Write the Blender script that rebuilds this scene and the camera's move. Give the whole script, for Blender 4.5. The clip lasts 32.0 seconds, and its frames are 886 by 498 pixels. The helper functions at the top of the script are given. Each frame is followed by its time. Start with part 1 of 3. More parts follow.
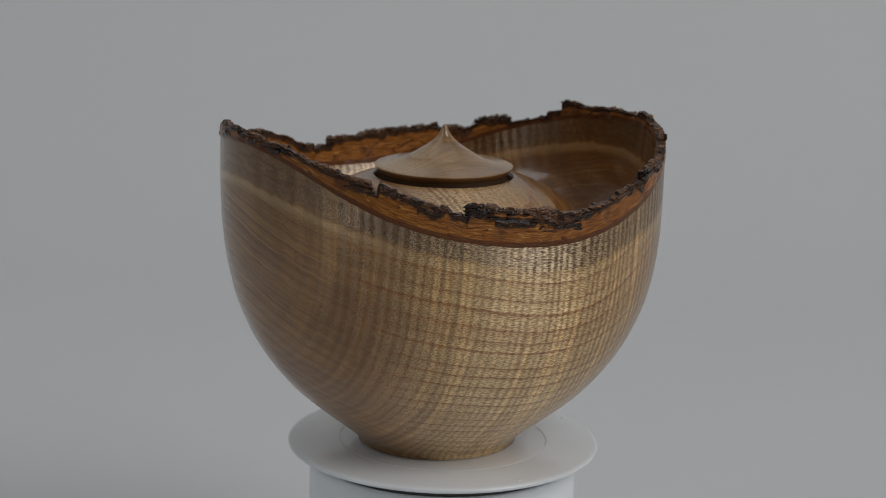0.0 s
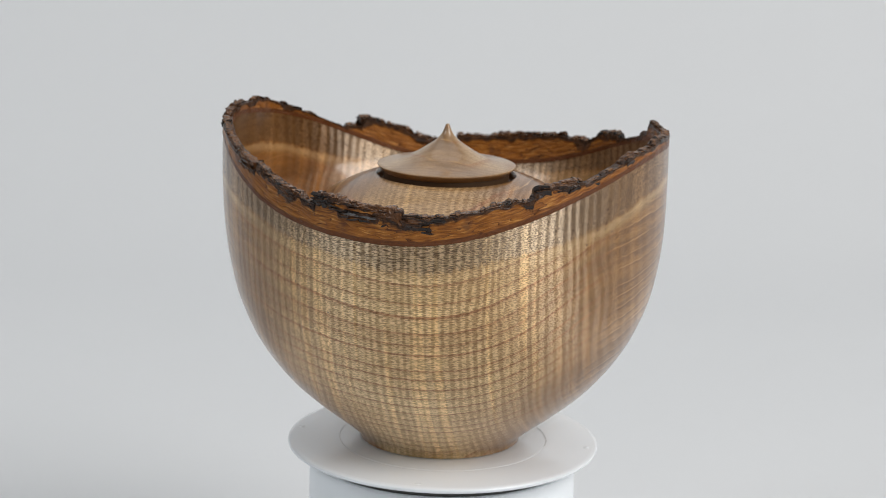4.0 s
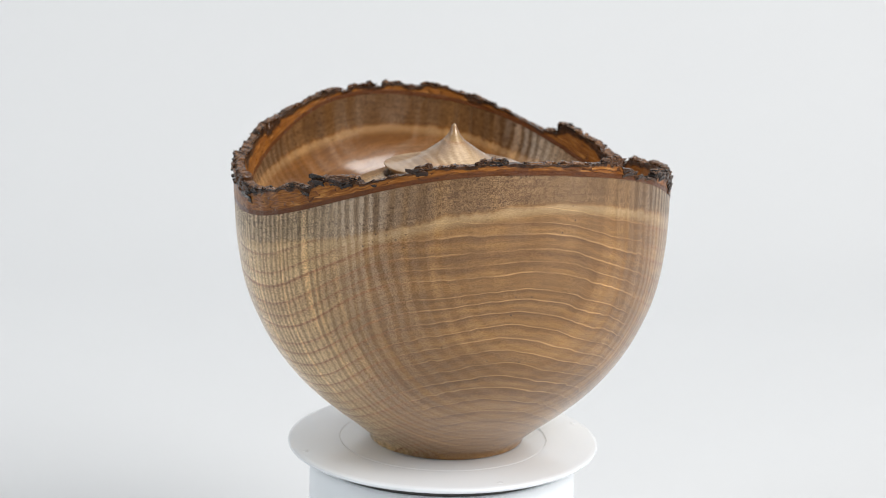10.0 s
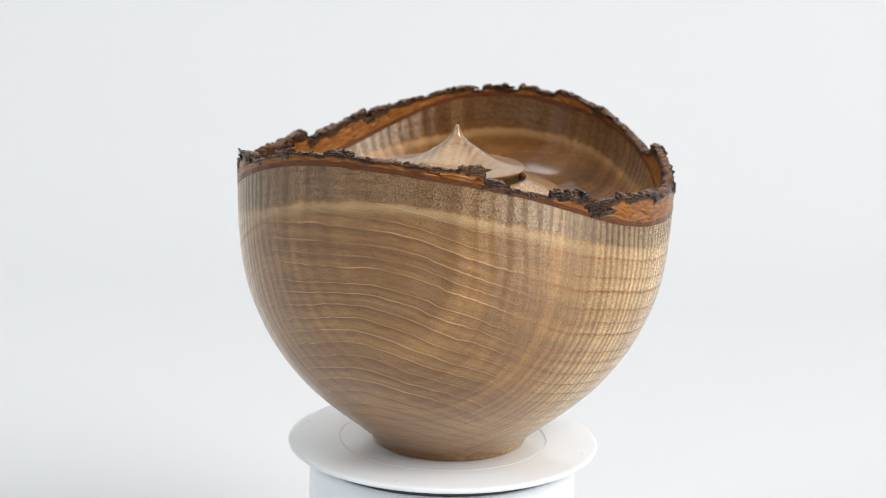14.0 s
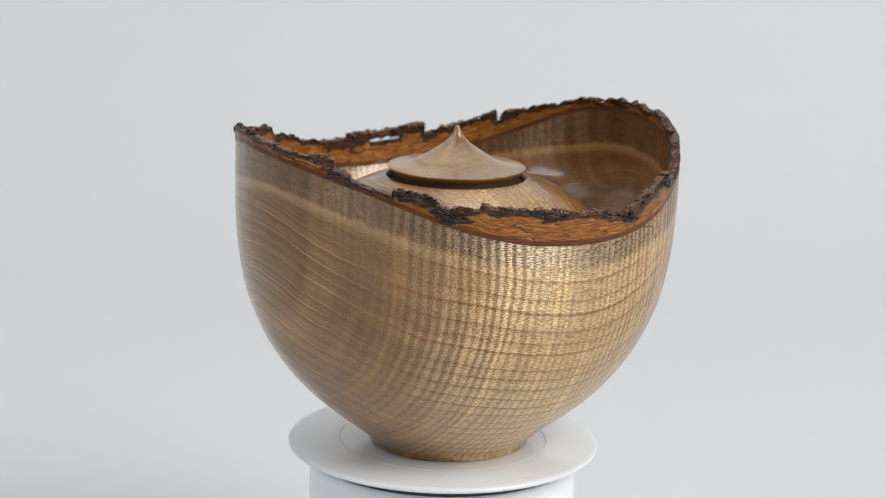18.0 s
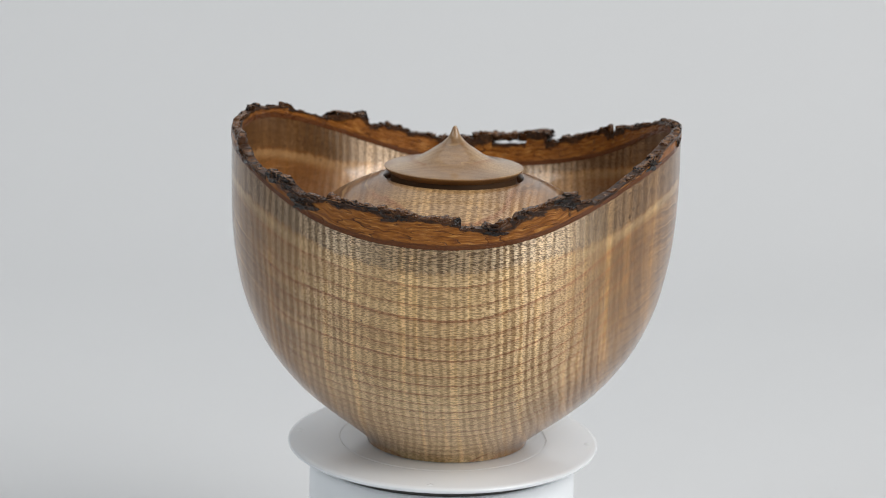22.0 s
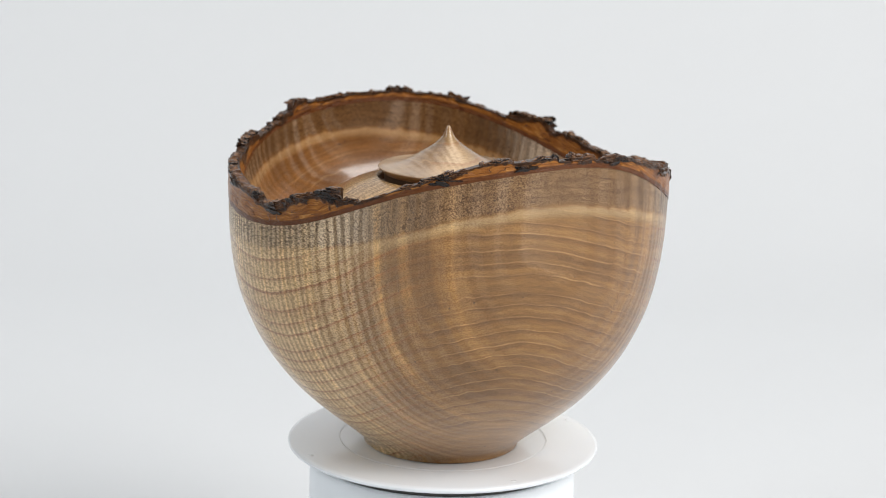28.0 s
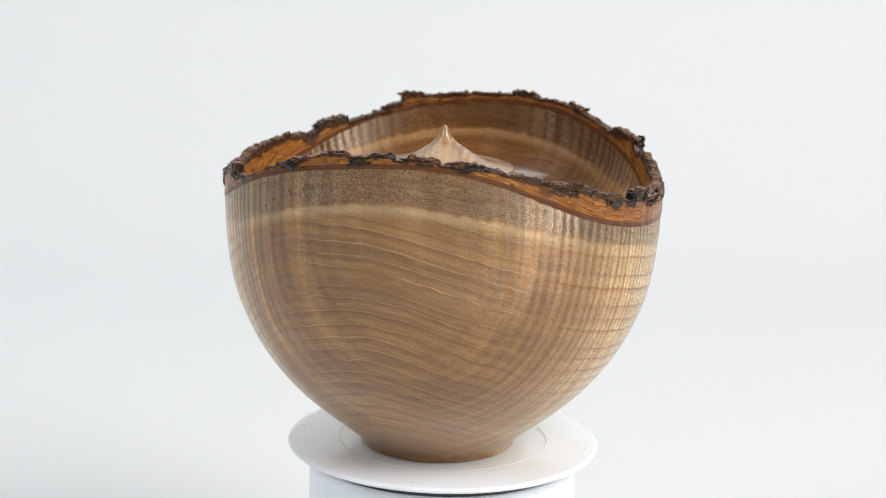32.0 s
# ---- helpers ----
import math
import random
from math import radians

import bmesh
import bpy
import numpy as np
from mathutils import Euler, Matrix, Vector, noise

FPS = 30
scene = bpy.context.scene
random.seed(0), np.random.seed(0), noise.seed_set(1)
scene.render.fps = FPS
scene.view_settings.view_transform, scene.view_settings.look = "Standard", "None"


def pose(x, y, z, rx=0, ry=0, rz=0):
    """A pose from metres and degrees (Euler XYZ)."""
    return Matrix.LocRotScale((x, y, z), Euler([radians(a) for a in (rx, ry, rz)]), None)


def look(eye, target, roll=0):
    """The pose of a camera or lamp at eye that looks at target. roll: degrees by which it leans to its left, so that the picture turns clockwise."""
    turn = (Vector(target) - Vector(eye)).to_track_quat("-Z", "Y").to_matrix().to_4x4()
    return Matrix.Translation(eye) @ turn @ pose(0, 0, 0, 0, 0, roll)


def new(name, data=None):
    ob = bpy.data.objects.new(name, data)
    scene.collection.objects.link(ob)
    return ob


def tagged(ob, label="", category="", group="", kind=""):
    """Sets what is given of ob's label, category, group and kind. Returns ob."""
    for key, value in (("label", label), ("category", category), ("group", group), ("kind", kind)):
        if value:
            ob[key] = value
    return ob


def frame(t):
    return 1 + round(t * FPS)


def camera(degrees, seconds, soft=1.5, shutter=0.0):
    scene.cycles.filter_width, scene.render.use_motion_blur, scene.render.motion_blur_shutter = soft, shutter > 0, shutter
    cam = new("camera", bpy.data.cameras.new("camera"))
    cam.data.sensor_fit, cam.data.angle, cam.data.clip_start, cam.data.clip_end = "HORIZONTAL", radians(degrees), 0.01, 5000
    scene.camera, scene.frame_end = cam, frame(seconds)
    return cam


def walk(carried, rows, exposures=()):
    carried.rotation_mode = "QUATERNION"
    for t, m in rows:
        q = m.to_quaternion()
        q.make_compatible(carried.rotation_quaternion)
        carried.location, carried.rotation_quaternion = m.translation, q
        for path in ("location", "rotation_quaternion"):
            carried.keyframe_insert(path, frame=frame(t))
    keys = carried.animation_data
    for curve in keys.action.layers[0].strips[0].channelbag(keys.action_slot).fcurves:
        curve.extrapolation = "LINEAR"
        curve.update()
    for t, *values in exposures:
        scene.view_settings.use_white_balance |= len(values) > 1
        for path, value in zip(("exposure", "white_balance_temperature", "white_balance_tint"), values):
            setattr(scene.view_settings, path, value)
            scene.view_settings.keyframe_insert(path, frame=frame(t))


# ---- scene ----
# A turned bowl with a live bark rim revolves on a small white turntable before white paper.
cam = camera(23.62, 32.0, soft=0.65)
EYE = Vector((0.0, -1.0, 0.3293))
cam.data.dof.use_dof, cam.data.dof.focus_distance, cam.data.dof.aperture_fstop = True, 0.945, 11.0
VIEW = look(EYE, EYE + Vector((-0.00228, 0.97373, -0.22768)), 1.525)
walk(cam, [(0.0, VIEW), (32.0, VIEW)],
     exposures=[(0.0, -1.11), (0.25, -0.67), (0.5, -0.39), (1.0, -0.18), (2.0, -0.13), (3.0, -0.14), (6.0, -0.03),
                (9.0, 0.17), (11.0, 0.34), (13.0, 0.37), (14.5, 0.33), (17.0, 0.12), (19.0, -0.09), (21.0, -0.13), (23.0, -0.16), (25.0, -0.01),
                (28.0, 0.23), (30.0, 0.30), (32.0, 0.36)])


def turn(t):
    """How far the turntable has turned at t seconds, in degrees."""
    return -(9.716 * t - 0.00475 * (t - 16.0) ** 2)


# ---- light ----
world = bpy.data.worlds.new("studio")
scene.world = world
world.use_nodes = True
world.node_tree.nodes["Background"].inputs["Color"].default_value = (0.9, 0.95, 1.0, 1)
world.node_tree.nodes["Background"].inputs["Strength"].default_value = 0.02


def softbox(name, eye, target, w, h, watts, colour):
    data = bpy.data.lights.new(name, "AREA")
    data.shape, data.size, data.size_y = "RECTANGLE", w, h
    data.energy, data.color = watts, colour
    ob = new(name, data)
    ob.matrix_world = look(eye, target)
    return ob


softbox("softbox_key", (1.85, -1.40, 1.95), (0, 0, 0.06), 1.75, 1.6, 84.0, (1.0, 0.99, 0.975))
softbox("softbox_fill", (-1.95, -1.25, 1.75), (0, 0, 0.1), 1.0, 1.0, 19.0, (0.92, 0.965, 1.0))
softbox("softbox_top", (-0.6, 0.60, 2.2), (-0.6, 0.95, 0), 3.2, 1.2, 18.0, (0.95, 0.98, 1.0))

# ---- materials ----
LOG_TURN = 29.3      # the way the log lay, degrees from the bowl's x axis
LOG_R, PITH = 0.176, -0.0225


class Net:
    """A small helper that wires shader nodes."""

    def __init__(self, name):
        self.mat = bpy.data.materials.new(name)
        self.mat.use_nodes = True
        self.nodes, self.links = self.mat.node_tree.nodes, self.mat.node_tree.links
        self.bsdf = self.nodes["Principled BSDF"]

    def put(self, socket, value):
        if isinstance(value, bpy.types.NodeSocket):
            self.links.new(value, socket)
        elif value is not None:
            socket.default_value = value

    def math(self, op, a, b=None, c=None, clamp=False):
        n = self.nodes.new("ShaderNodeMath")
        n.operation, n.use_clamp = op, clamp
        for s, v in zip(n.inputs, (a, b, c)):
            self.put(s, v)
        return n.outputs[0]

    def noise(self, vector, scale, detail=2.0, rough=0.5, dims="3D"):
        n = self.nodes.new("ShaderNodeTexNoise")
        n.noise_dimensions = dims
        if dims == "1D":
            self.put(n.inputs["W"], vector)
        else:
            self.put(n.inputs["Vector"], vector)
        for key, v in (("Scale", scale), ("Detail", detail), ("Roughness", rough)):
            n.inputs[key].default_value = v
        return n.outputs["Fac"]

    def xyz(self, x, y, z):
        n = self.nodes.new("ShaderNodeCombineXYZ")
        for s, v in zip(n.inputs, (x, y, z)):
            self.put(s, v)
        return n.outputs[0]

    def parts(self, v):
        n = self.nodes.new("ShaderNodeSeparateXYZ")
        self.put(n.inputs[0], v)
        return n.outputs

    def ramp(self, fac, stops, smooth=False):
        n = self.nodes.new("ShaderNodeValToRGB")
        self.put(n.inputs[0], fac)
        if smooth:
            n.color_ramp.interpolation = "EASE"
        els = n.color_ramp.elements
        while len(els) < len(stops):
            els.new(0.5)
        for e, (p, c) in zip(els, stops):
            e.position = p
            e.color = (*c, 1) if len(c) == 3 else c
        return n.outputs[0]

    def step(self, v, lo, hi, a=0.0, b=1.0):
        n = self.nodes.new("ShaderNodeMapRange")
        n.interpolation_type = "SMOOTHSTEP"
        self.put(n.inputs["Value"], v)
        for key, x in (("From Min", lo), ("From Max", hi), ("To Min", a), ("To Max", b)):
            n.inputs[key].default_value = x
        return n.outputs[0]

    def mix(self, fac, a, b, kind="MIX"):
        n = self.nodes.new("ShaderNodeMix")
        n.data_type, n.blend_type = "RGBA", kind
        self.put(n.inputs["Factor"], fac)
        for s, v in ((n.inputs[6], a), (n.inputs[7], b)):
            self.put(s, (*v, 1) if isinstance(v, tuple) and len(v) == 3 else v)
        return n.outputs[2]

    def bump(self, height, strength, distance, normal=None):
        n = self.nodes.new("ShaderNodeBump")
        n.inputs["Strength"].default_value, n.inputs["Distance"].default_value = strength, distance
        self.put(n.inputs["Height"], height)
        if normal is not None:
            self.put(n.inputs["Normal"], normal)
        return n.outputs[0]

    def finish(self, colour, rough, normal=None, coat=0.0, coat_rough=0.2, spec=0.5):
        self.put(self.bsdf.inputs["Base Color"], (*colour, 1) if isinstance(colour, tuple) else colour)
        self.put(self.bsdf.inputs["Roughness"], rough)
        self.bsdf.inputs["Coat Weight"].default_value = coat
        self.bsdf.inputs["Coat Roughness"].default_value = coat_rough
        self.bsdf.inputs["Specular IOR Level"].default_value = spec
        if normal is not None:
            self.put(self.bsdf.inputs["Normal"], normal)
        return self.mat

    def object_coords(self):
        return self.nodes.new("ShaderNodeTexCoord").outputs["Object"]


def log_wood(name, pale, brown, grey, figure=1.0, shift=0.0, rings=1.0, gloss=0.14, lie=LOG_TURN, shine=0.05):
    """Solid figured wood: growth rings about the log's pith, curl across its length."""
    n = Net(name)
    mp = n.nodes.new("ShaderNodeMapping")
    mp.vector_type = "POINT"
    mp.inputs["Rotation"].default_value = (0, 0, -radians(lie))
    n.put(mp.inputs["Vector"], n.object_coords())
    p = mp.outputs[0]
    u, v, z = n.parts(p)
    z = n.math("ADD", z, shift)

    def field(a, b, c, detail=2.0, rough_=0.5):
        return n.noise(n.xyz(n.math("MULTIPLY", u, a), n.math("MULTIPLY", v, b), n.math("MULTIPLY", z, c)), 1.0, detail, rough_)

    def far(y, x):
        return n.math("SQRT", n.math("ADD", n.math("MULTIPLY", y, y), n.math("MULTIPLY", x, x)))

    # distance from the pith, which runs a little askew, with slow wander and curl ripples
    wander = n.math("SUBTRACT", n.noise(p, 17.0, 0.6), 0.5)
    ripple = n.math("SUBTRACT", field(330.0, 60.0, 60.0, 1.0), 0.5)
    zz = n.math("SUBTRACT", z, PITH)
    r2 = n.math("ADD", n.math("MULTIPLY", u, u), n.math("MULTIPLY", v, v))
    facing = n.math("DIVIDE", n.math("MULTIPLY", u, u), n.math("ADD", r2, 1e-6))
    end = n.step(facing, 0.0, 0.68)
    endmost = n.step(facing, 0.50, 0.90)
    curly = n.step(facing, 0.66, 1.0, 1.0, 0.36)
    silky = n.step(facing, 0.34, 0.98, 1.0, 0.10)
    crisp = n.step(u, -0.06, 0.06, 0.70, 1.0)
    d0 = n.math("ADD", far(v, zz), n.math("MULTIPLY", wander, 0.006))
    askew = n.math("MULTIPLY_ADD", n.math("MULTIPLY", u, end), 0.2, v)
    d = n.math("ADD", far(askew, zz), n.math("MULTIPLY", wander, n.math("MULTIPLY_ADD", end, 0.009, 0.004)))
    d = n.math("ADD", d, n.math("MULTIPLY", ripple, n.math("MULTIPLY_ADD", endmost, 0.0016, 0.0009)))
    depth = n.math("SUBTRACT", n.math("SUBTRACT", LOG_R, d0), n.math("MULTIPLY", end, 0.0045))
    # rings of uneven width
    uneven = n.noise(n.math("MULTIPLY", d, 110.0), 1.0, 2.0, dims="1D")
    count = n.math("ADD", n.math("MULTIPLY", d, 158.0), n.math("MULTIPLY", uneven, 0.7))
    phase = n.math("FRACT", count)
    strong = n.step(n.noise(n.math("MULTIPLY", d, 260.0), 1.0, 1.0, dims="1D"), 0.35, 0.65, 0.65 * rings, rings)
    light = n.math("MULTIPLY", n.math("MULTIPLY", n.step(phase, 0.86, 0.92), n.step(phase, 0.95, 0.99, 1.0, 0.0)), n.math("MULTIPLY", strong, n.step(z, 0.0, 0.06, 0.35, 1.0)))
    # ground colour
    col = n.mix(end, pale, brown)
    blotch = n.noise(p, 24.0, 3.0)
    col = n.mix(n.step(blotch, 0.38, 0.64, 0.0, 0.60), col, n.mix(end, tuple(c * f for c, f in zip(pale, (0.88, 0.80, 0.68))), tuple(c * f for c, f in zip(brown, (0.74, 0.71, 0.68)))))
    zone = n.noise(n.math("MULTIPLY", d, 55.0), 1.0, 2.0, dims="1D")
    calm = n.step(z, 0.0, 0.08, 0.45, 1.0)
    col = n.mix(n.math("MULTIPLY", calm, n.step(zone, 0.42, 0.60, 0.0, 0.7)), col, n.mix(end, tuple(c * f for c, f in zip(pale, (0.80, 0.72, 0.62))), tuple(c * f for c, f in zip(brown, (0.66, 0.63, 0.60)))))
    # on the flat-sawn sides: a thin brown line with a soft tan shade beside it
    line = n.math("MULTIPLY", n.step(phase, 0.78, 0.90), n.step(phase, 0.93, 1.0, 1.0, 0.0))
    soft_side = n.math("MULTIPLY", n.step(phase, 0.25, 0.90), n.step(phase, 0.93, 1.0, 1.0, 0.0))
    tint = n.math("MULTIPLY_ADD", line, 0.78, n.math("MULTIPLY", soft_side, 0.42))
    col = n.mix(n.math("MULTIPLY", n.math("MULTIPLY", tint, strong), n.math("SUBTRACT", 1.0, endmost)), col, tuple(c * f for c, f in zip(brown, (0.90, 0.68, 0.46))))
    # on the end grain: a crisp light line over a dark band
    late = n.math("MULTIPLY", n.math("MULTIPLY", n.step(phase, 0.20, 0.84), n.step(phase, 0.96, 1.0, 1.0, 0.0)), n.math("MULTIPLY", strong, endmost))
    col = n.mix(n.math("MULTIPLY", n.math("MULTIPLY", late, n.step(z, 0.0, 0.06, 0.6, 1.0)), n.math("MULTIPLY_ADD", crisp, 0.3, 0.62)), col, tuple(c * f for c, f in zip(brown, (0.50, 0.43, 0.37))))
    after = n.math("MULTIPLY", n.step(phase, 0.0, 0.30, 1.0, 0.0), n.math("MULTIPLY", strong, endmost))
    col = n.mix(n.math("MULTIPLY", after, 0.40), col, tuple(c * f for c, f in zip(brown, (0.54, 0.45, 0.37))))
    faint = n.step(n.noise(p, 38.0, 2.0), 0.36, 0.62, 0.35, 0.95)
    col = n.mix(n.math("MULTIPLY", n.math("MULTIPLY", light, crisp), n.math("MULTIPLY", endmost, faint)), col, (0.56, 0.32, 0.125))
    mottle = n.noise(n.xyz(n.math("MULTIPLY", u, 90.0), n.math("MULTIPLY", v, 90.0), n.math("MULTIPLY", d, 700.0)), 1.0, 3.0, 0.6)
    col = n.mix(n.math("MULTIPLY", n.math("MULTIPLY", calm, end), 0.32), col, n.mix(n.step(mottle, 0.38, 0.62), (0.62, 0.58, 0.54), (1.26, 1.24, 1.18)), "MULTIPLY")
    frayed = n.math("MULTIPLY_ADD", n.math("SUBTRACT", field(700.0, 60.0, 60.0, 2.0), 0.5), 0.0045, depth)
    sap = n.math("MULTIPLY", n.step(frayed, 0.0090, 0.0112), n.step(depth, 0.0115, 0.0160, 1.0, 0.0))
    col = n.mix(n.math("MULTIPLY", sap, n.math("MULTIPLY_ADD", end, 0.2, 0.28)), col, tuple(c * f for c, f in zip(pale, (0.93, 0.96, 1.05))))
    soil = n.mix(end, tuple(0.55 * g + 0.33 * c for g, c in zip(grey, pale)), grey)
    under = n.step(frayed, 0.0078, 0.0102, 1.0, 0.0)
    thin = n.step(n.math("FRACT", n.math("ADD", n.math("MULTIPLY", d0, 240.0), n.math("MULTIPLY", uneven, 2.0))), 0.7, 0.95)
    col = n.mix(n.math("MULTIPLY", under, 0.85), col, n.mix(n.math("MULTIPLY", thin, 0.8), soil, n.mix(1.0, soil, (0.64, 0.55, 0.45), "MULTIPLY")))
    # fleck: fine dashes along the grain; worm-like silvery flecks under the bark and round to the ends
    dash = field(430.0, 1600.0, 2800.0, 1.0, 0.5)
    worm = n.math("MULTIPLY_ADD", n.math("SINE", n.math("MULTIPLY", field(680.0, 720.0, 820.0, 1.0), 33.0)), 0.14, 0.48)
    worming = n.math("MULTIPLY_ADD", end, n.math("MULTIPLY_ADD", under, 0.45, 0.35), 0.08)
    fleck = n.math("ADD", n.math("MULTIPLY", dash, n.math("SUBTRACT", 1.0, worming)), n.math("MULTIPLY", worm, worming))
    # curl: even bands square to the log, strong in patches
    sway = n.math("MULTIPLY", field(42.0, 14.0, 14.0, 2.0), 16.0)
    wave = n.math("MULTIPLY_ADD", n.math("SINE", n.math("MULTIPLY_ADD", u, 1750.0, sway)), 0.5, 0.5)
    wide = field(190.0, 9.0, 10.0, 2.0, 0.5)
    both = n.math("MULTIPLY_ADD", wide, 0.64, n.math("MULTIPLY", wave, 0.36))
    patch = n.step(field(30.0, 4.0, 5.0, 1.0), 0.34, 0.58, 0.62, 1.0)
    side = n.math("MULTIPLY", n.math("MULTIPLY", n.math("MULTIPLY_ADD", curly, 0.85, 0.15), patch), n.math("MULTIPLY", n.step(z, 0.0, 0.07, 0.35, 1.0), n.step(n.math("ABSOLUTE", u), 0.0, 0.055, 0.55, 1.0)))
    band = n.step(n.math("MULTIPLY_ADD", n.math("SUBTRACT", fleck, 0.5), 0.4, both), 0.33, 0.60)
    glint = n.step(n.math("MULTIPLY_ADD", n.math("SUBTRACT", fleck, 0.5), 0.3, wide), 0.50, 0.68)
    lit = n.mix(end, n.mix(band, (0.77, 0.69, 0.58), (1.24, 1.26, 1.29)), n.mix(glint, (0.86, 0.82, 0.75), (1.36, 1.36, 1.30)))
    col = n.mix(n.math("MULTIPLY", side, 0.88 * figure), col, lit, "MULTIPLY")
    streak = n.math("MULTIPLY", n.step(field(240.0, 5.0, 6.0, 1.0), 0.54, 0.67), n.step(facing, 0.80, 1.0, 1.0, 0.25))
    col = n.mix(n.math("MULTIPLY", streak, 0.80 * figure), col, (1.38, 1.40, 1.36), "MULTIPLY")
    col = n.mix(n.math("MULTIPLY", n.math("MULTIPLY", under, n.math("MULTIPLY", curly, patch)), 0.14), col, n.mix(band, (0.62, 0.56, 0.50), (1.7, 1.78, 1.9)), "MULTIPLY")
    fl = n.math("MULTIPLY_ADD", under, n.math("MULTIPLY_ADD", end, 0.26 * figure, 0.44 * figure), n.math("MULTIPLY_ADD", end, -0.28 * figure, 0.58 * figure))
    fl = n.math("MULTIPLY", fl, n.step(z, 0.0, 0.12, 0.55, 1.0))
    col = n.mix(fl, col, n.mix(n.step(fleck, 0.41, 0.55), (0.43, 0.33, 0.235), (1.29, 1.29, 1.28)), "MULTIPLY")
    # scattered pores
    pore = n.nodes.new("ShaderNodeTexVoronoi")
    pore.inputs["Scale"].default_value = 280.0
    n.put(pore.inputs["Vector"], p)
    dot = n.step(pore.outputs["Distance"], 0.08, 0.16, 1.0, 0.0)
    rare = n.step(n.noise(p, 55.0, 1.0), 0.60, 0.66, 0.0, min(1.0, 1.2 * figure))
    col = n.mix(n.math("MULTIPLY", dot, n.math("MULTIPLY", rare, 0.8)), col, (0.04, 0.02, 0.01))
    height = n.math("ADD", n.math("MULTIPLY", both, side), n.math("MULTIPLY", fleck, 0.15))
    nor = n.bump(height, 0.16, 0.0007)
    n.finish(col, n.math("MULTIPLY_ADD", fleck, 0.16, 0.30), nor, coat=0.85, coat_rough=gloss, spec=0.2)
    # sheen of the fibres, which lie along the log and dip with the curl
    fibre = n.nodes.new("ShaderNodeVectorTransform")
    fibre.vector_type, fibre.convert_from, fibre.convert_to = "VECTOR", "OBJECT", "WORLD"
    a = radians(lie)
    dip = n.math("MULTIPLY_ADD", n.math("SUBTRACT", both, 0.5), 0.9, n.math("MULTIPLY", n.math("SUBTRACT", fleck, 0.5), 0.8))
    n.put(fibre.inputs[0], n.xyz(n.math("MULTIPLY_ADD", dip, -math.sin(a), math.cos(a)), n.math("MULTIPLY_ADD", dip, math.cos(a), math.sin(a)), n.math("MULTIPLY", dip, 0.6)))
    sheen = n.nodes.new("ShaderNodeBsdfAnisotropic")
    silver = n.mix(0.48, col, (0.92, 0.87, 0.75))
    silver = n.mix(min(0.65, figure), silver, n.mix(n.step(fleck, 0.41, 0.55), (0.32, 0.27, 0.21), (1.1, 1.1, 1.1)), "MULTIPLY")
    n.put(sheen.inputs["Color"], n.mix(min(0.6, figure), silver, n.mix(band, (0.45, 0.40, 0.34), (1.25, 1.25, 1.25)), "MULTIPLY"))
    sheen.inputs["Roughness"].default_value = 0.48
    sheen.inputs["Anisotropy"].default_value = 0.65
    n.put(sheen.inputs["Tangent"], fibre.outputs[0])
    n.put(sheen.inputs["Normal"], nor)
    both_ways = n.nodes.new("ShaderNodeMixShader")
    n.put(both_ways.inputs[0], n.math("MULTIPLY_ADD", n.math("MULTIPLY", silky, n.math("MULTIPLY_ADD", under, 0.24, 0.23)), min(1.0, figure), shine))
    n.put(both_ways.inputs[1], n.bsdf.outputs[0])
    n.put(both_ways.inputs[2], sheen.outputs[0])
    n.put(n.nodes["Material Output"].inputs["Surface"], both_ways.outputs[0])
    return n.mat


def plain(name, colour, rough, vary=0.04, scale=40.0, bump=0.05, coat=0.0):
    n = Net(name)
    p = n.object_coords()
    a, b = n.noise(p, scale, 3.0), n.noise(p, scale * 9.0, 2.0)
    f = n.math("MULTIPLY_ADD", b, 0.4, n.math("MULTIPLY", a, 0.6))
    col = n.mix(f, tuple(c * (1 - vary) for c in colour), tuple(min(1, c * (1 + vary)) for c in colour))
    return n.finish(col, n.math("MULTIPLY_ADD", f, 0.1, rough - 0.05), n.bump(b, bump, 0.0005), coat=coat)


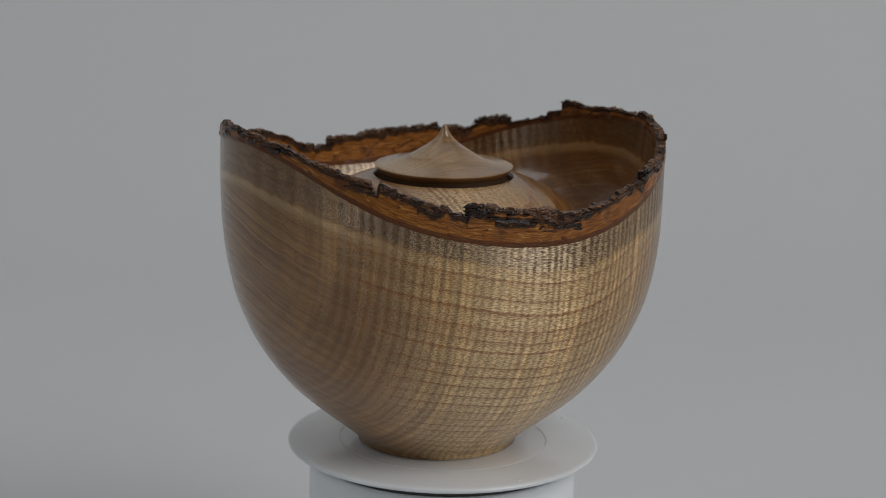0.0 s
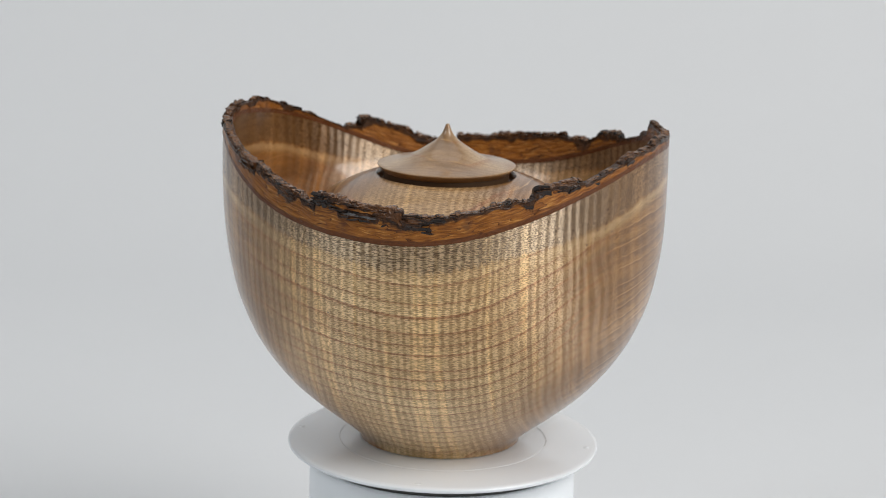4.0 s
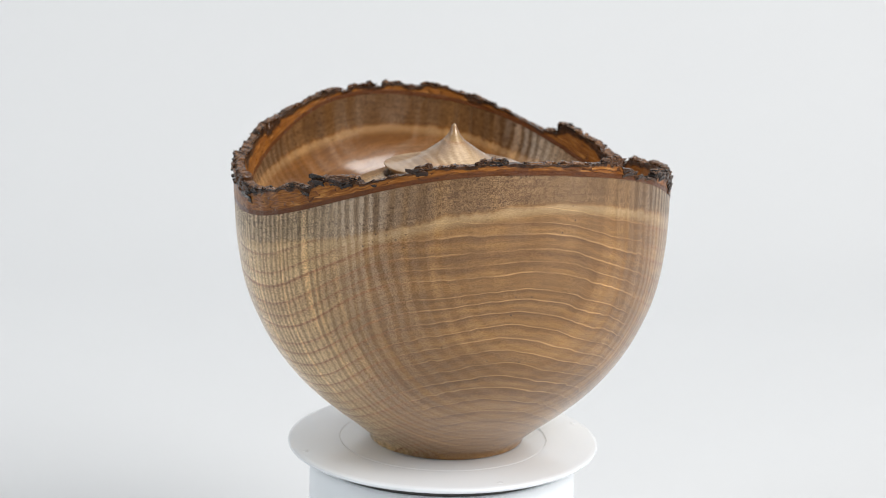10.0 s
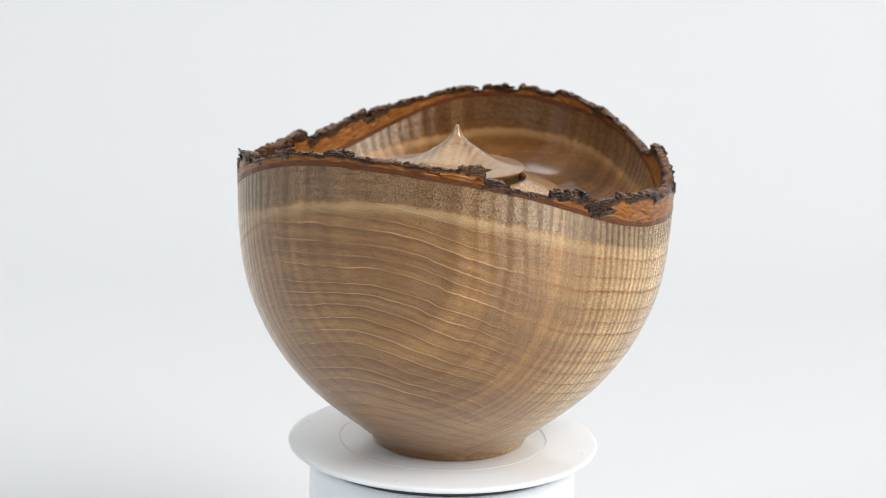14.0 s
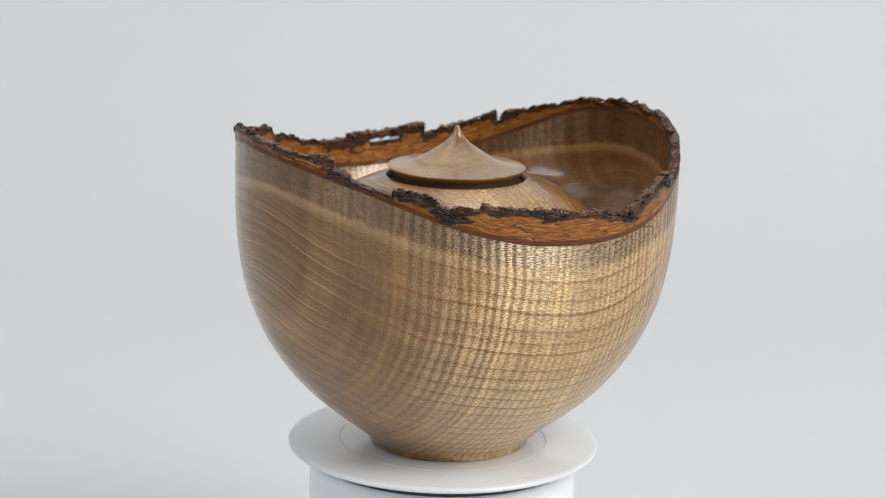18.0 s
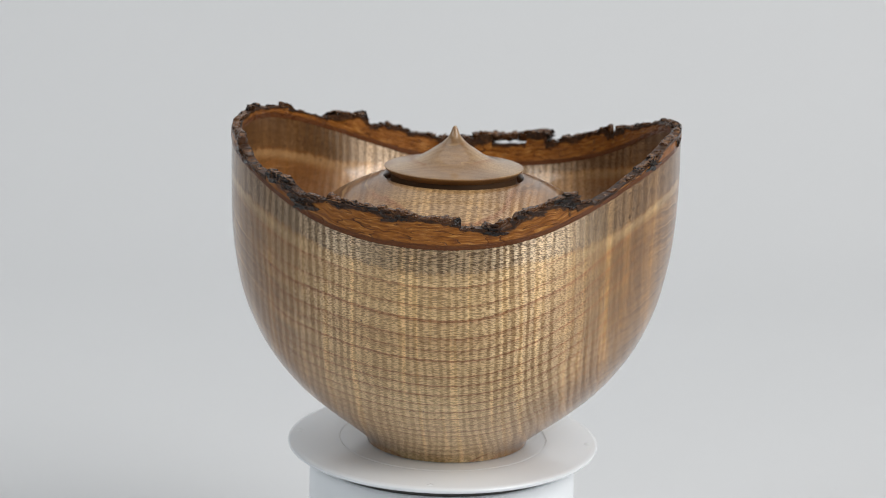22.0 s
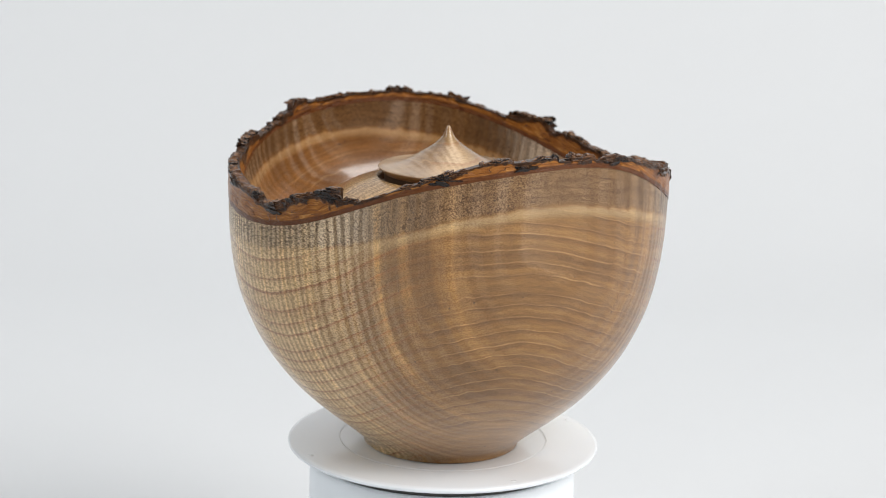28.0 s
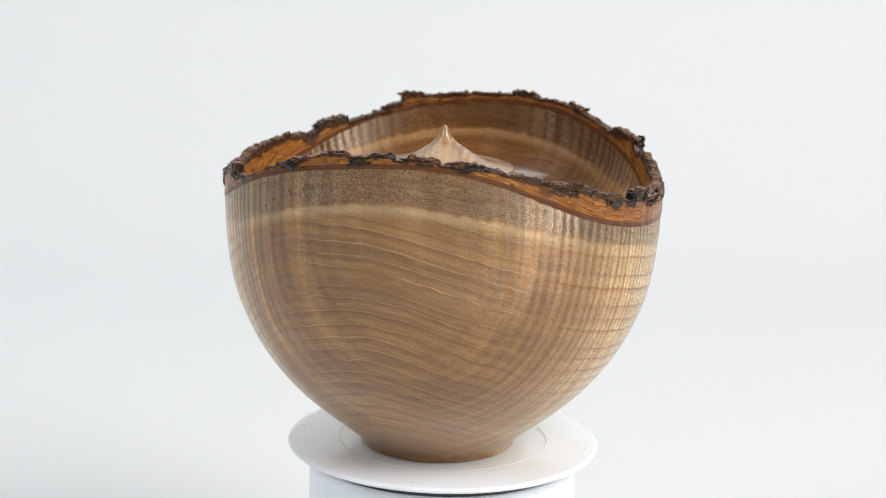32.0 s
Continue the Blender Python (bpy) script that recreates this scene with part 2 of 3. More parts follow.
def inner_bark():
    """Oiled orange-brown inner bark, streaked round the rim, with a dark seam at the wood."""
    n = Net("inner_bark")
    p = n.object_coords()
    att = n.nodes.new("ShaderNodeAttribute")
    att.attribute_name = "rise"
    rise = att.outputs["Fac"]
    x, y, z = n.parts(p)
    ang = n.math("ARCTAN2", y, x)
    wob = n.noise(p, 90.0, 2.0)
    up = n.math("MULTIPLY_ADD", wob, 0.5, rise)
    flame = n.noise(n.xyz(n.math("MULTIPLY", ang, 3.4), n.math("MULTIPLY", up, 1.5), 0.0), 1.0, 1.5, 0.5)
    layer = n.math("FRACT", n.math("MULTIPLY", flame, 8.0))
    streak = n.noise(n.xyz(n.math("MULTIPLY", ang, 14.0), n.math("MULTIPLY", up, 9.0), 0.0), 1.0, 4.0, 0.6)
    big = n.noise(p, 75.0, 3.0)
    col = n.ramp(n.math("MULTIPLY_ADD", layer, 0.14, n.math("MULTIPLY", streak, 0.92)), [(0.30, (0.11, 0.032, 0.006)), (0.45, (0.22, 0.072, 0.011)), (0.60, (0.33, 0.122, 0.021)), (0.76, (0.57, 0.27, 0.072))])
    col = n.mix(n.step(big, 0.58, 0.72, 0.0, 0.75), col, (0.085, 0.03, 0.014))
    thin = n.math("MULTIPLY", n.step(layer, 0.0, 0.13, 1.0, 0.0), n.step(n.noise(p, 160.0, 2.0), 0.32, 0.48))
    col = n.mix(n.math("MULTIPLY", thin, 0.9), col, (0.05, 0.016, 0.006))
    seam = n.step(n.math("MULTIPLY_ADD", n.math("SUBTRACT", big, 0.5), 0.10, rise), 0.23, 0.31, 1.0, 0.0)
    grit = n.noise(p, 900.0, 2.0)
    col = n.mix(n.math("MULTIPLY", seam, 0.9), col, n.mix(grit, (0.055, 0.016, 0.006), (0.16, 0.052, 0.015)))
    att2 = n.nodes.new("ShaderNodeAttribute")
    att2.attribute_name = "under_crust"
    stain = n.step(n.math("MULTIPLY_ADD", n.math("SUBTRACT", n.noise(p, 130.0, 4.0, 0.6), 0.5), 1.5, att2.outputs["Fac"]), 0.35, 0.62)
    col = n.mix(n.math("MULTIPLY", stain, 0.92), col, n.mix(n.step(n.noise(p, 420.0, 3.0), 0.45, 0.65), (0.016, 0.008, 0.005), (0.075, 0.032, 0.014)))
    nor = n.bump(n.math("ADD", n.math("SUBTRACT", streak, n.math("MULTIPLY", thin, 0.4)), n.math("MULTIPLY", stain, n.noise(p, 330.0, 4.0, 0.7))), 0.6, 0.0016)
    return n.finish(col, 0.30, nor, coat=0.18, coat_rough=0.14, spec=0.15)


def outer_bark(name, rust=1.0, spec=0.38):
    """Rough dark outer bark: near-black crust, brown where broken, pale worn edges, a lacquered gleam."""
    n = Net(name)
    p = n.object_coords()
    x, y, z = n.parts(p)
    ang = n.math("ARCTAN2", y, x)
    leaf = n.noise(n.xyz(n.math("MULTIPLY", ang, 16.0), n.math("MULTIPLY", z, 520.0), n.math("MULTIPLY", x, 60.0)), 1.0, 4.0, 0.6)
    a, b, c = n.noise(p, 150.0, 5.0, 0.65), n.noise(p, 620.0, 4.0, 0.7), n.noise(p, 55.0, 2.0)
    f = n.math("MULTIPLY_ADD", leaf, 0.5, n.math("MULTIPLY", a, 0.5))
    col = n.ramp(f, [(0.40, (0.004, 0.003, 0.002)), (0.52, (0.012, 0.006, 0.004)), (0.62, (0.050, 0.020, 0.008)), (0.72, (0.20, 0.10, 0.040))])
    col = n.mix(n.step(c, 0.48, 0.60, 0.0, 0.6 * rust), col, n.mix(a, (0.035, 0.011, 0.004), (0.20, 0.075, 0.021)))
    # faces that point up are rust and tan, the sides black
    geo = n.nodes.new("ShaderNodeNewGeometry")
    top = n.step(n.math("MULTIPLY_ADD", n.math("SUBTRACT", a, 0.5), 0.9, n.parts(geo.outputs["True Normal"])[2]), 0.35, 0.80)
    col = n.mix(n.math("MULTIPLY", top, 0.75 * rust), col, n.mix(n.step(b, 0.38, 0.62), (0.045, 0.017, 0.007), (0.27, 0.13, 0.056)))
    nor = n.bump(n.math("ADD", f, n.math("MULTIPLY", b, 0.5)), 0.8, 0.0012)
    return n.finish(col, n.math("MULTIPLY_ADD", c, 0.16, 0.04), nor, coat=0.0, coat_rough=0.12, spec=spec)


WOOD = log_wood("figured_wood", (0.65, 0.452, 0.216), (0.35, 0.179, 0.052), (0.225, 0.126, 0.050))
# Same wood with its colours dimmed, so the dome sits darker within the rim.
DOME_WOOD = log_wood("dimmed_dome_wood", (0.46, 0.288, 0.127), (0.30, 0.145, 0.045), (0.205, 0.12, 0.05), figure=0.8)
LID_WOOD = log_wood("lid_wood", (0.475, 0.32, 0.172), (0.34, 0.193, 0.083), (0.31, 0.19, 0.09), figure=0.26, shift=-0.06, rings=0.6, lie=LOG_TURN + 90.0, shine=0.12)
# The bowl's wood again, deepened to carry the shade inside it.
INSIDE_WOOD = log_wood("shaded_inside_wood", (0.60, 0.36, 0.15), (0.25, 0.102, 0.023), (0.15, 0.074, 0.025), figure=0.8, rings=0.35, gloss=0.13)
# Tenon colour stands in for the shade in the gap below the lid.
LID_DARK = plain("lid_gap_shade", (0.065, 0.033, 0.015), 0.45, 0.25, 120.0, 0.1)
# Browner than the lid: the shade on its underside is put into this colour.
LID_BROWN = plain("lid_edge_shaded", (0.32, 0.17, 0.07), 0.4, 0.3, 150.0, 0.1, 0.3)
INNER_BARK, OUTER_BARK = inner_bark(), outer_bark("outer_bark")
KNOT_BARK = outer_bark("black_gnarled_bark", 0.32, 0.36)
PAPER = plain("white_paper", (0.665, 0.672, 0.68), 0.9, 0.012, 6.0, 0.02)
WALL = plain("dark_grey_wall", (0.10, 0.10, 0.102), 0.9, 0.02, 5.0, 0.02)
GLOSS_WHITE = plain("white_gloss_plastic", (0.83, 0.865, 0.90), 0.15, 0.01, 60.0, 0.01, 0.4)
BASE_WHITE = plain("white_satin_plastic", (0.87, 0.905, 0.935), 0.4, 0.012, 60.0, 0.01)
GAP_DARK = plain("dark_plastic", (0.03, 0.03, 0.028), 0.5, 0.1, 60.0, 0.02)
GREY_LINE = plain("grey_groove", (0.6, 0.6, 0.6), 0.4, 0.05, 60.0, 0.02)


# ---- mesh helpers ----
def mesh_of(name, verts, faces, material, smooth=True, rises=None, tops=None):
    me = bpy.data.meshes.new(name)
    me.from_pydata(verts, [], faces)
    me.materials.append(material)
    if smooth:
        me.polygons.foreach_set("use_smooth", [True] * len(me.polygons))
    if rises is not None:
        att = me.attributes.new("rise", "FLOAT", "POINT")
        att.data.foreach_set("value", rises)
    if tops is not None:
        att = me.attributes.new("under_crust", "FLOAT", "POINT")
        att.data.foreach_set("value", tops)
    me.update()
    if smooth:
        me.set_sharp_from_angle(angle=radians(38))
    return me


def part(name, me, parent, label=""):
    ob = new(name, me)
    ob.parent = parent
    if label:
        ob["label"] = label
    return ob


def lathe(name, profile, material, steps=180, closed=True):
    """Turn a profile of (radius, height) about the z axis. closed joins its last point to its first."""
    verts, faces, k = [], [], len(profile)
    for i in range(steps):
        a = 2 * math.pi * i / steps
        verts += [(r * math.cos(a), r * math.sin(a), z) for r, z in profile]
    for i in range(steps):
        j = (i + 1) % steps
        for m in range(k if closed else k - 1):
            n = (m + 1) % k
            faces.append((i * k + m, j * k + m, j * k + n, i * k + n))
    return mesh_of(name, verts, faces, material)


def spline(points, per=6):
    """A smooth curve through (a, b) points (Catmull-Rom)."""
    out, n = [], len(points)
    for i in range(n - 1):
        p0, p1, p2, p3 = points[max(i - 1, 0)], points[i], points[i + 1], points[min(i + 2, n - 1)]
        for s in range(per):
            t = s / per
            out.append(tuple(0.5 * (2 * b + (c - a) * t + (2 * a - 5 * b + 4 * c - d) * t * t + (3 * b - a - 3 * c + d) * t ** 3)
                             for a, b, c, d in zip(p0, p1, p2, p3)))
    return out + [points[-1]]


# ---- the studio ----
FLOOR_Z = -0.140
HALF, BACK, TOP, REAR, BEND = 2.7, 1.45, 2.7, -3.0, 0.6


def sweep():
    """White paper: a floor that curves up into the back wall."""
    line = [(REAR, FLOOR_Z)]
    line += [(BACK - BEND + BEND * math.sin(a), FLOOR_Z + BEND - BEND * math.cos(a)) for a in np.linspace(0, math.pi / 2, 24)]
    line += [(BACK, TOP)]
    k = len(line)
    verts = [(x, y, z) for x in (-HALF, HALF) for y, z in line]
    verts += [(x, y + 0.01, z - 0.01) for x in (-HALF, HALF) for y, z in line]
    faces = [(i, k + i, k + i + 1, i + 1) for i in range(k - 1)]
    faces += [(2 * k + i, 2 * k + i + 1, 3 * k + i + 1, 3 * k + i) for i in range(k - 1)]
    ob = new("backdrop", mesh_of("backdrop", verts, faces, PAPER))
    return tagged(ob, "seamless white paper sweep behind and under the turntable", "backdrop", kind="structure")


def slab(name, lo, hi, material, label):
    (a, b, c), (d, e, f) = lo, hi
    verts = [(x, y, z) for x in (a, d) for y in (b, e) for z in (c, f)]
    faces = [(0, 1, 3, 2), (4, 6, 7, 5), (0, 4, 5, 1), (2, 3, 7, 6), (0, 2, 6, 4), (1, 5, 7, 3)]
    ob = new(name, mesh_of(name, verts, faces, material, smooth=False))
    return tagged(ob, label, "wall" if "wall" in name else "ceiling", kind="structure")


sweep()
slab("wall_west", (-HALF - 0.1, REAR, FLOOR_Z), (-HALF, BACK, TOP), WALL, "plain dark grey studio side wall")
slab("wall_east", (HALF, REAR, FLOOR_Z), (HALF + 0.1, BACK, TOP), WALL, "plain dark grey studio side wall")
slab("wall_south", (-HALF, REAR - 0.1, FLOOR_Z), (HALF, REAR, TOP), WALL, "plain dark grey studio wall behind the camera")
slab("ceiling", (-HALF - 0.1, REAR - 0.1, TOP), (HALF + 0.1, BACK + 0.1, TOP + 0.1), WALL, "plain dark grey studio ceiling")


# ---- the turntable ----
PLATE_R = 0.0763
turntable = tagged(new("turntable"), "white motorised turntable with a glossy round plate on the paper", "turntable")
turntable.location = (0, 0, FLOOR_Z)


def turntable_parts():
    up = -FLOOR_Z
    b = 0.0656
    part("base", lathe("base", [(0.0, 0.0)] + [(b - 0.001, 0.0), (b, 0.001)] + [(b, h) for h in (0.02, 0.06, 0.10)]
                + [(b, up - 0.0095), (b - 0.0004, up - 0.0087), (b - 0.0014, up - 0.0082), (0.0, up - 0.0082)], BASE_WHITE, closed=False), turntable, "white satin drum")
    part("spindle_ring", lathe("spindle_ring", [(0.0, up - 0.0082), (0.0643, up - 0.0082), (0.0643, up - 0.0031), (0.0, up - 0.0031)], GAP_DARK, closed=False), turntable, "dark ring in the gap")
    R = PLATE_R
    plate = part("plate", lathe("plate", [(0.0, up - 0.0030), (R - 0.0030, up - 0.0030)] + spline([(R - 0.0012, up - 0.0028), (R - 0.0002, up - 0.0020), (R, up - 0.0011), (R - 0.0007, up - 0.0004), (R - 0.0022, up)], 5)
                 + [(0.0511, up), (0.05105, up - 0.0003), (0.05065, up - 0.0003), (0.0506, up), (0.0, up)], GLOSS_WHITE, 256, closed=False), turntable, "glossy white round plate")
    part("groove", lathe("groove", [(0.05106, up - 0.00028), (0.05064, up - 0.00028)], GREY_LINE, 256, closed=False), plate, "thin grey ring groove")
    for k in range(4):
        a = radians(29.5 + 90 * k)
        prof = [(0.0015, 0.0), (0.0013, 0.0002), (0.0008, 0.0004), (0.0, 0.0005)]
        stud = part("stud", lathe("stud", prof, GLOSS_WHITE, 16, closed=False), plate)
        stud.location = (0.0712 * math.cos(a), 0.0712 * math.sin(a), up - 0.0001)
    return plate


plate = turntable_parts()

# ---- the bowl ----
OUTER = [(0.0, 0.0371), (0.0005, 0.0384), (0.0018, 0.0387), (0.004, 0.0399), (0.007, 0.0433), (0.012, 0.0494), (0.02, 0.0597), (0.03, 0.0711), (0.04, 0.0800),
         (0.05, 0.0872), (0.06, 0.0928), (0.075, 0.0990), (0.09, 0.1026), (0.105, 0.1046), (0.12, 0.1054), (0.14, 0.1056), (0.155, 0.1053), (0.185, 0.1040)]
OZ, OR = zip(*spline(OUTER, 5))
WALL_T = 0.0042


def out_r(z, deg):
    """Radius of the outer side: the dried bowl is a little longer along the log, its mouth a little askew."""
    oval = 0.022 * max(0.0, 1.0 - z / 0.13)
    high = max(0.0, min(1.0, (z - 0.085) / 0.045))
    warp = high * (0.0012 * math.cos(2 * radians(deg - LOG_TURN)) + 0.0007 * math.cos(radians(deg - 220.0)))
    return float(np.interp(z, OZ, OR)) * (1.0 + oval * math.cos(2 * radians(deg - LOG_TURN))) + warp


def in_r(z, deg):
    return out_r(z, deg) - WALL_T - 0.003 * max(0.0, (0.155 - z) / 0.05) ** 1.4 - 0.0028 * max(0.0, (0.138 - z) / 0.0215) ** 2.2


RIM = (0.13659, [(-0.00007, -0.00011), (0.01101, 0.01354), (0.00004, -0.00135), (0.00001, -0.00003), (0.00045, 0.00014), (0.00037, -0.00049), (-0.00023, 0.00034)])


def rim_z(deg):
    """Where the wood ends and the bark begins, round the bowl."""
    a = radians(deg)
    return RIM[0] + sum(c * math.cos((k + 1) * a) + s * math.sin((k + 1) * a) for k, (c, s) in enumerate(RIM[1]))


# Pieces of bark along the rim: from and to (degrees), height over the wood at both ends (mm).
FLAKES_EAST = [(-4, 2, 6.5, 8.6), (2, 12, 6.1, 5.0), (12, 20.2, 6.6, 7.8), (20.6, 33, 4.9, 5.6), (33, 46, 5.6, 6.6), (46.3, 53, 8.8, 10.2),
               (53.4, 58, 4.6, 5.6), (58.3, 69, 2.6, 3.2), (69.4, 73, 7.0, 8.8), (73, 79.5, 9.0, 11.0)]
FLAKES_NORTH = [(79.7, 83, 8.4, 7.2), (83, 89.5, 8.8, 12.0), (90.6, 104, 13.9, 16.2), (104, 116, 16.2, 15.5), (116.4, 125.6, 14.8, 14.1), (126, 130.4, 10.2, 9.8),
                (130.6, 133.5, 11.6, 10.8), (133.5, 138, 10.3, 12.0), (138.2, 146.4, 12.9, 14.2), (146.8, 155, 13.9, 12.9), (155.2, 160, 7.2, 4.0), (160, 168, 3.2, 3.0),
                (168, 174.2, 3.6, 4.6)]
FLAKES_WEST = [(174.4, 186.1, 5.2, 6.3), (186.8, 197, 6.6, 8.8), (197.2, 201.2, 5.4, 5.2), (201.4, 208.4, 6.9, 6.2), (208.6, 210.8, 3.7, 3.4), (211, 219, 5.8, 5.8),
               (219.2, 221, 3.4, 3.6), (221.2, 235, 5.9, 7.8), (235, 244.4, 7.6, 10.6), (244.6, 251.6, 10.9, 13.4), (251.6, 253, 9.4, 9.6), (253.2, 258.2, 14.8, 15.4)]
FLAKES_SOUTH = [(258.2, 271.5, 14.4, 13.8), (271.6, 274.3, 11.8, 12.4), (274.4, 284, 17.6, 18.3), (284.3, 298, 16.6, 17.1), (298.2, 309, 14.2, 13.1), (309, 316.4, 13.0, 12.5),
                (316.6, 324.5, 13.0, 13.6), (324.5, 329, 13.2, 9.6), (330, 342.4, 15.0, 9.8), (342.6, 345, 9.0, 6.4), (345, 350, 5.4, 5.8), (350, 356, 6.2, 5.2)]
FLAKES = FLAKES_EAST + FLAKES_NORTH + FLAKES_WEST + FLAKES_SOUTH


# Gnarled spots where the crust reaches further down: angle, half width (degrees), depth (mm).
KNOTS = [(298.5, 5.5, 6.0), (277, 4, 3.5), (84, 3.5, 4.0), (56, 3, 3.0), (340, 3, 2.5), (249, 3, 3.0), (153, 2.5, 4.0), (134, 3.5, 3.0), (109, 3, 2.5), (200, 2.5, 2.0),
         (265.5, 2.5, 3.0), (330, 2.5, 3.0), (143, 5, 1.6), (75, 4, 2.6), (181, 2.5, 2.0), (359.5, 2, 2.0), (213, 3, 1.2), (225, 4, 1.4)]

CREST = [(p, h) for a, b, h0, h1 in FLAKES for p, h in ((a, h0), (b, h1))]
CREST_A, CREST_H = zip(*([(CREST[-1][0] - 360, CREST[-1][1])] + CREST + [(CREST[0][0] + 360, CREST[0][1])]))


def crest(deg):
    """Height of the bark over the wood at an angle, metres."""
    return float(np.interp((deg + 4) % 360 - 4, CREST_A, CREST_H)) / 1000


def rough(x, y, z, scale, seed=0.0):
    return noise.noise(Vector((x * scale + seed, y * scale - seed, z * scale + 3.7 * seed)))


def lens(deg, middle, half):
    """How far a lens-shaped slit is open at an angle, 0 to 1."""
    return math.sqrt(max(0.0, 1.0 - ((deg - middle) / half) ** 2))


def band_h(deg):
    """Height of the smooth inner bark over the wood, metres: it ends under the crust of the pieces."""
    low = min(min(crest(deg + k) for k in (-0.8, 0, 0.8)) + 0.0008, sum(crest(deg + k) for k in (-5, -3, -1, 1, 3, 5)) / 6)
    a = radians(deg)
    c, s = math.cos(a), math.sin(a)
    crust = 0.0014 + 0.0012 * rough(c, s, 0.0, 5.0, 2.0) + 0.0009 * rough(c, s, 0.0, 17.0, 7.0)
    h = low - crust * (0.25 + 0.75 * min(1.0, low / 0.014))
    k = lens(deg, 286.75, 5.4)
    if k > 0:
        h = min(h, 0.0118 - 0.0013 * k + 0.0007 * rough(c, s, 0.0, 40.0, 1.0))
    return max(0.0016, h)


bowl = tagged(new("lidded_bowl"), "turned figured wood bowl with natural bark rim and pointed lid", "bowl")


def bowl_wall(steps=540):
    """Outer side, rim and inner side down to the cove, in one piece."""
    fr_out = [0.0, 0.004, 0.012, 0.022, 0.034] + list(np.linspace(0.05, 1.0, 44))
    fr_in = list(np.linspace(1.0, 0.0, 20))
    verts, faces = [], []
    for i in range(steps):
        deg = 360.0 * i / steps
        a = radians(deg)
        zb, ca, sa = rim_z(deg), math.cos(a), math.sin(a)
        col = [(0.0, 0.0006), (0.030, 0.0006)]
        col += [(out_r(f * zb, deg), f * zb) for f in fr_out]
        low = 0.1165
        col += [(in_r(low + f * (zb - low), deg), low + f * (zb - low)) for f in fr_in]
        col += [(0.0930, 0.1118), (0.0898, 0.1070), (0.0862, 0.1025), (0.0824, 0.0985), (0.0790, 0.0960)]
        verts += [(r * ca, r * sa, z) for r, z in col]
        k = len(col)
    for i in range(steps):
        j = (i + 1) % steps
        faces += [(i * k + m, j * k + m, j * k + m + 1, i * k + m + 1) for m in range(k - 1)]
    me = mesh_of("bowl_wall", verts, faces, WOOD)
    me.materials.append(INSIDE_WOOD)
    first = 2 + len(fr_out)
    me.polygons.foreach_set("material_index", [1 if i % (k - 1) >= first else 0 for i in range(len(faces))])
    return part("bowl_wall", me, bowl, "figured honey-brown wood with growth rings and curl")


def bark_band(steps=1080):
    verts, faces, rises, tops = [], [], [], []
    for i in range(steps):
        deg = 360.0 * i / steps
        a = radians(deg)
        zb, h, ca, sa = rim_z(deg), band_h(deg), math.cos(a), math.sin(a)
        col = []
        for f in (0.0, 0.12, 0.25, 0.4, 0.6, 0.8, 1.0):
            z = zb + f * h
            col.append((out_r(z, deg) + 0.0002 + 0.0004 * rough(ca * 0.1, sa * 0.1, z, 160.0), z, f))
        hi = h + 0.0006 * lens(deg, 286.75, 5.4)
        if lens(deg, 286.75, 6.5) == 0:
            near = min(crest(deg + k) for k in (-1.6, -0.8, 0, 0.8, 1.6))
            hi = max(h, near - 0.0011 + 0.0007 * rough(ca, sa, 0.0, 30.0, 6.0))
        for f in (1.0, 0.7, 0.4, 0.15, 0.0):
            z = zb + f * hi
            col.append((in_r(z, deg) - 0.0002 - 0.0004 * rough(ca * 0.1, sa * 0.1, z, 160.0, 5.0), z, f))
        verts += [(r * ca, r * sa, z) for r, z, f in col]
        rises += [(z - zb) / 0.0085 for r, z, f in col]
        film = 0.0008 + 0.13 * h + 0.0028 * max(0.0, rough(ca, sa, 0.0, 7.0, 3.0)) + sum(1.5 * d / 1000 * math.exp(-((deg - m) / (1.1 * w)) ** 2) for m, w, d in KNOTS)
        tops += [max(0.0, 1.0 - (1 - f) * h / film) for r, z, f in col]
        k = len(col)
    for i in range(steps):
        j = (i + 1) % steps
        faces += [(i * k + m, j * k + m, j * k + m + 1, i * k + m + 1) for m in range(k - 1)]
    return part("inner_bark", mesh_of("inner_bark", verts, faces, INNER_BARK, rises=rises, tops=tops), bowl, "smooth oiled orange-brown inner bark")


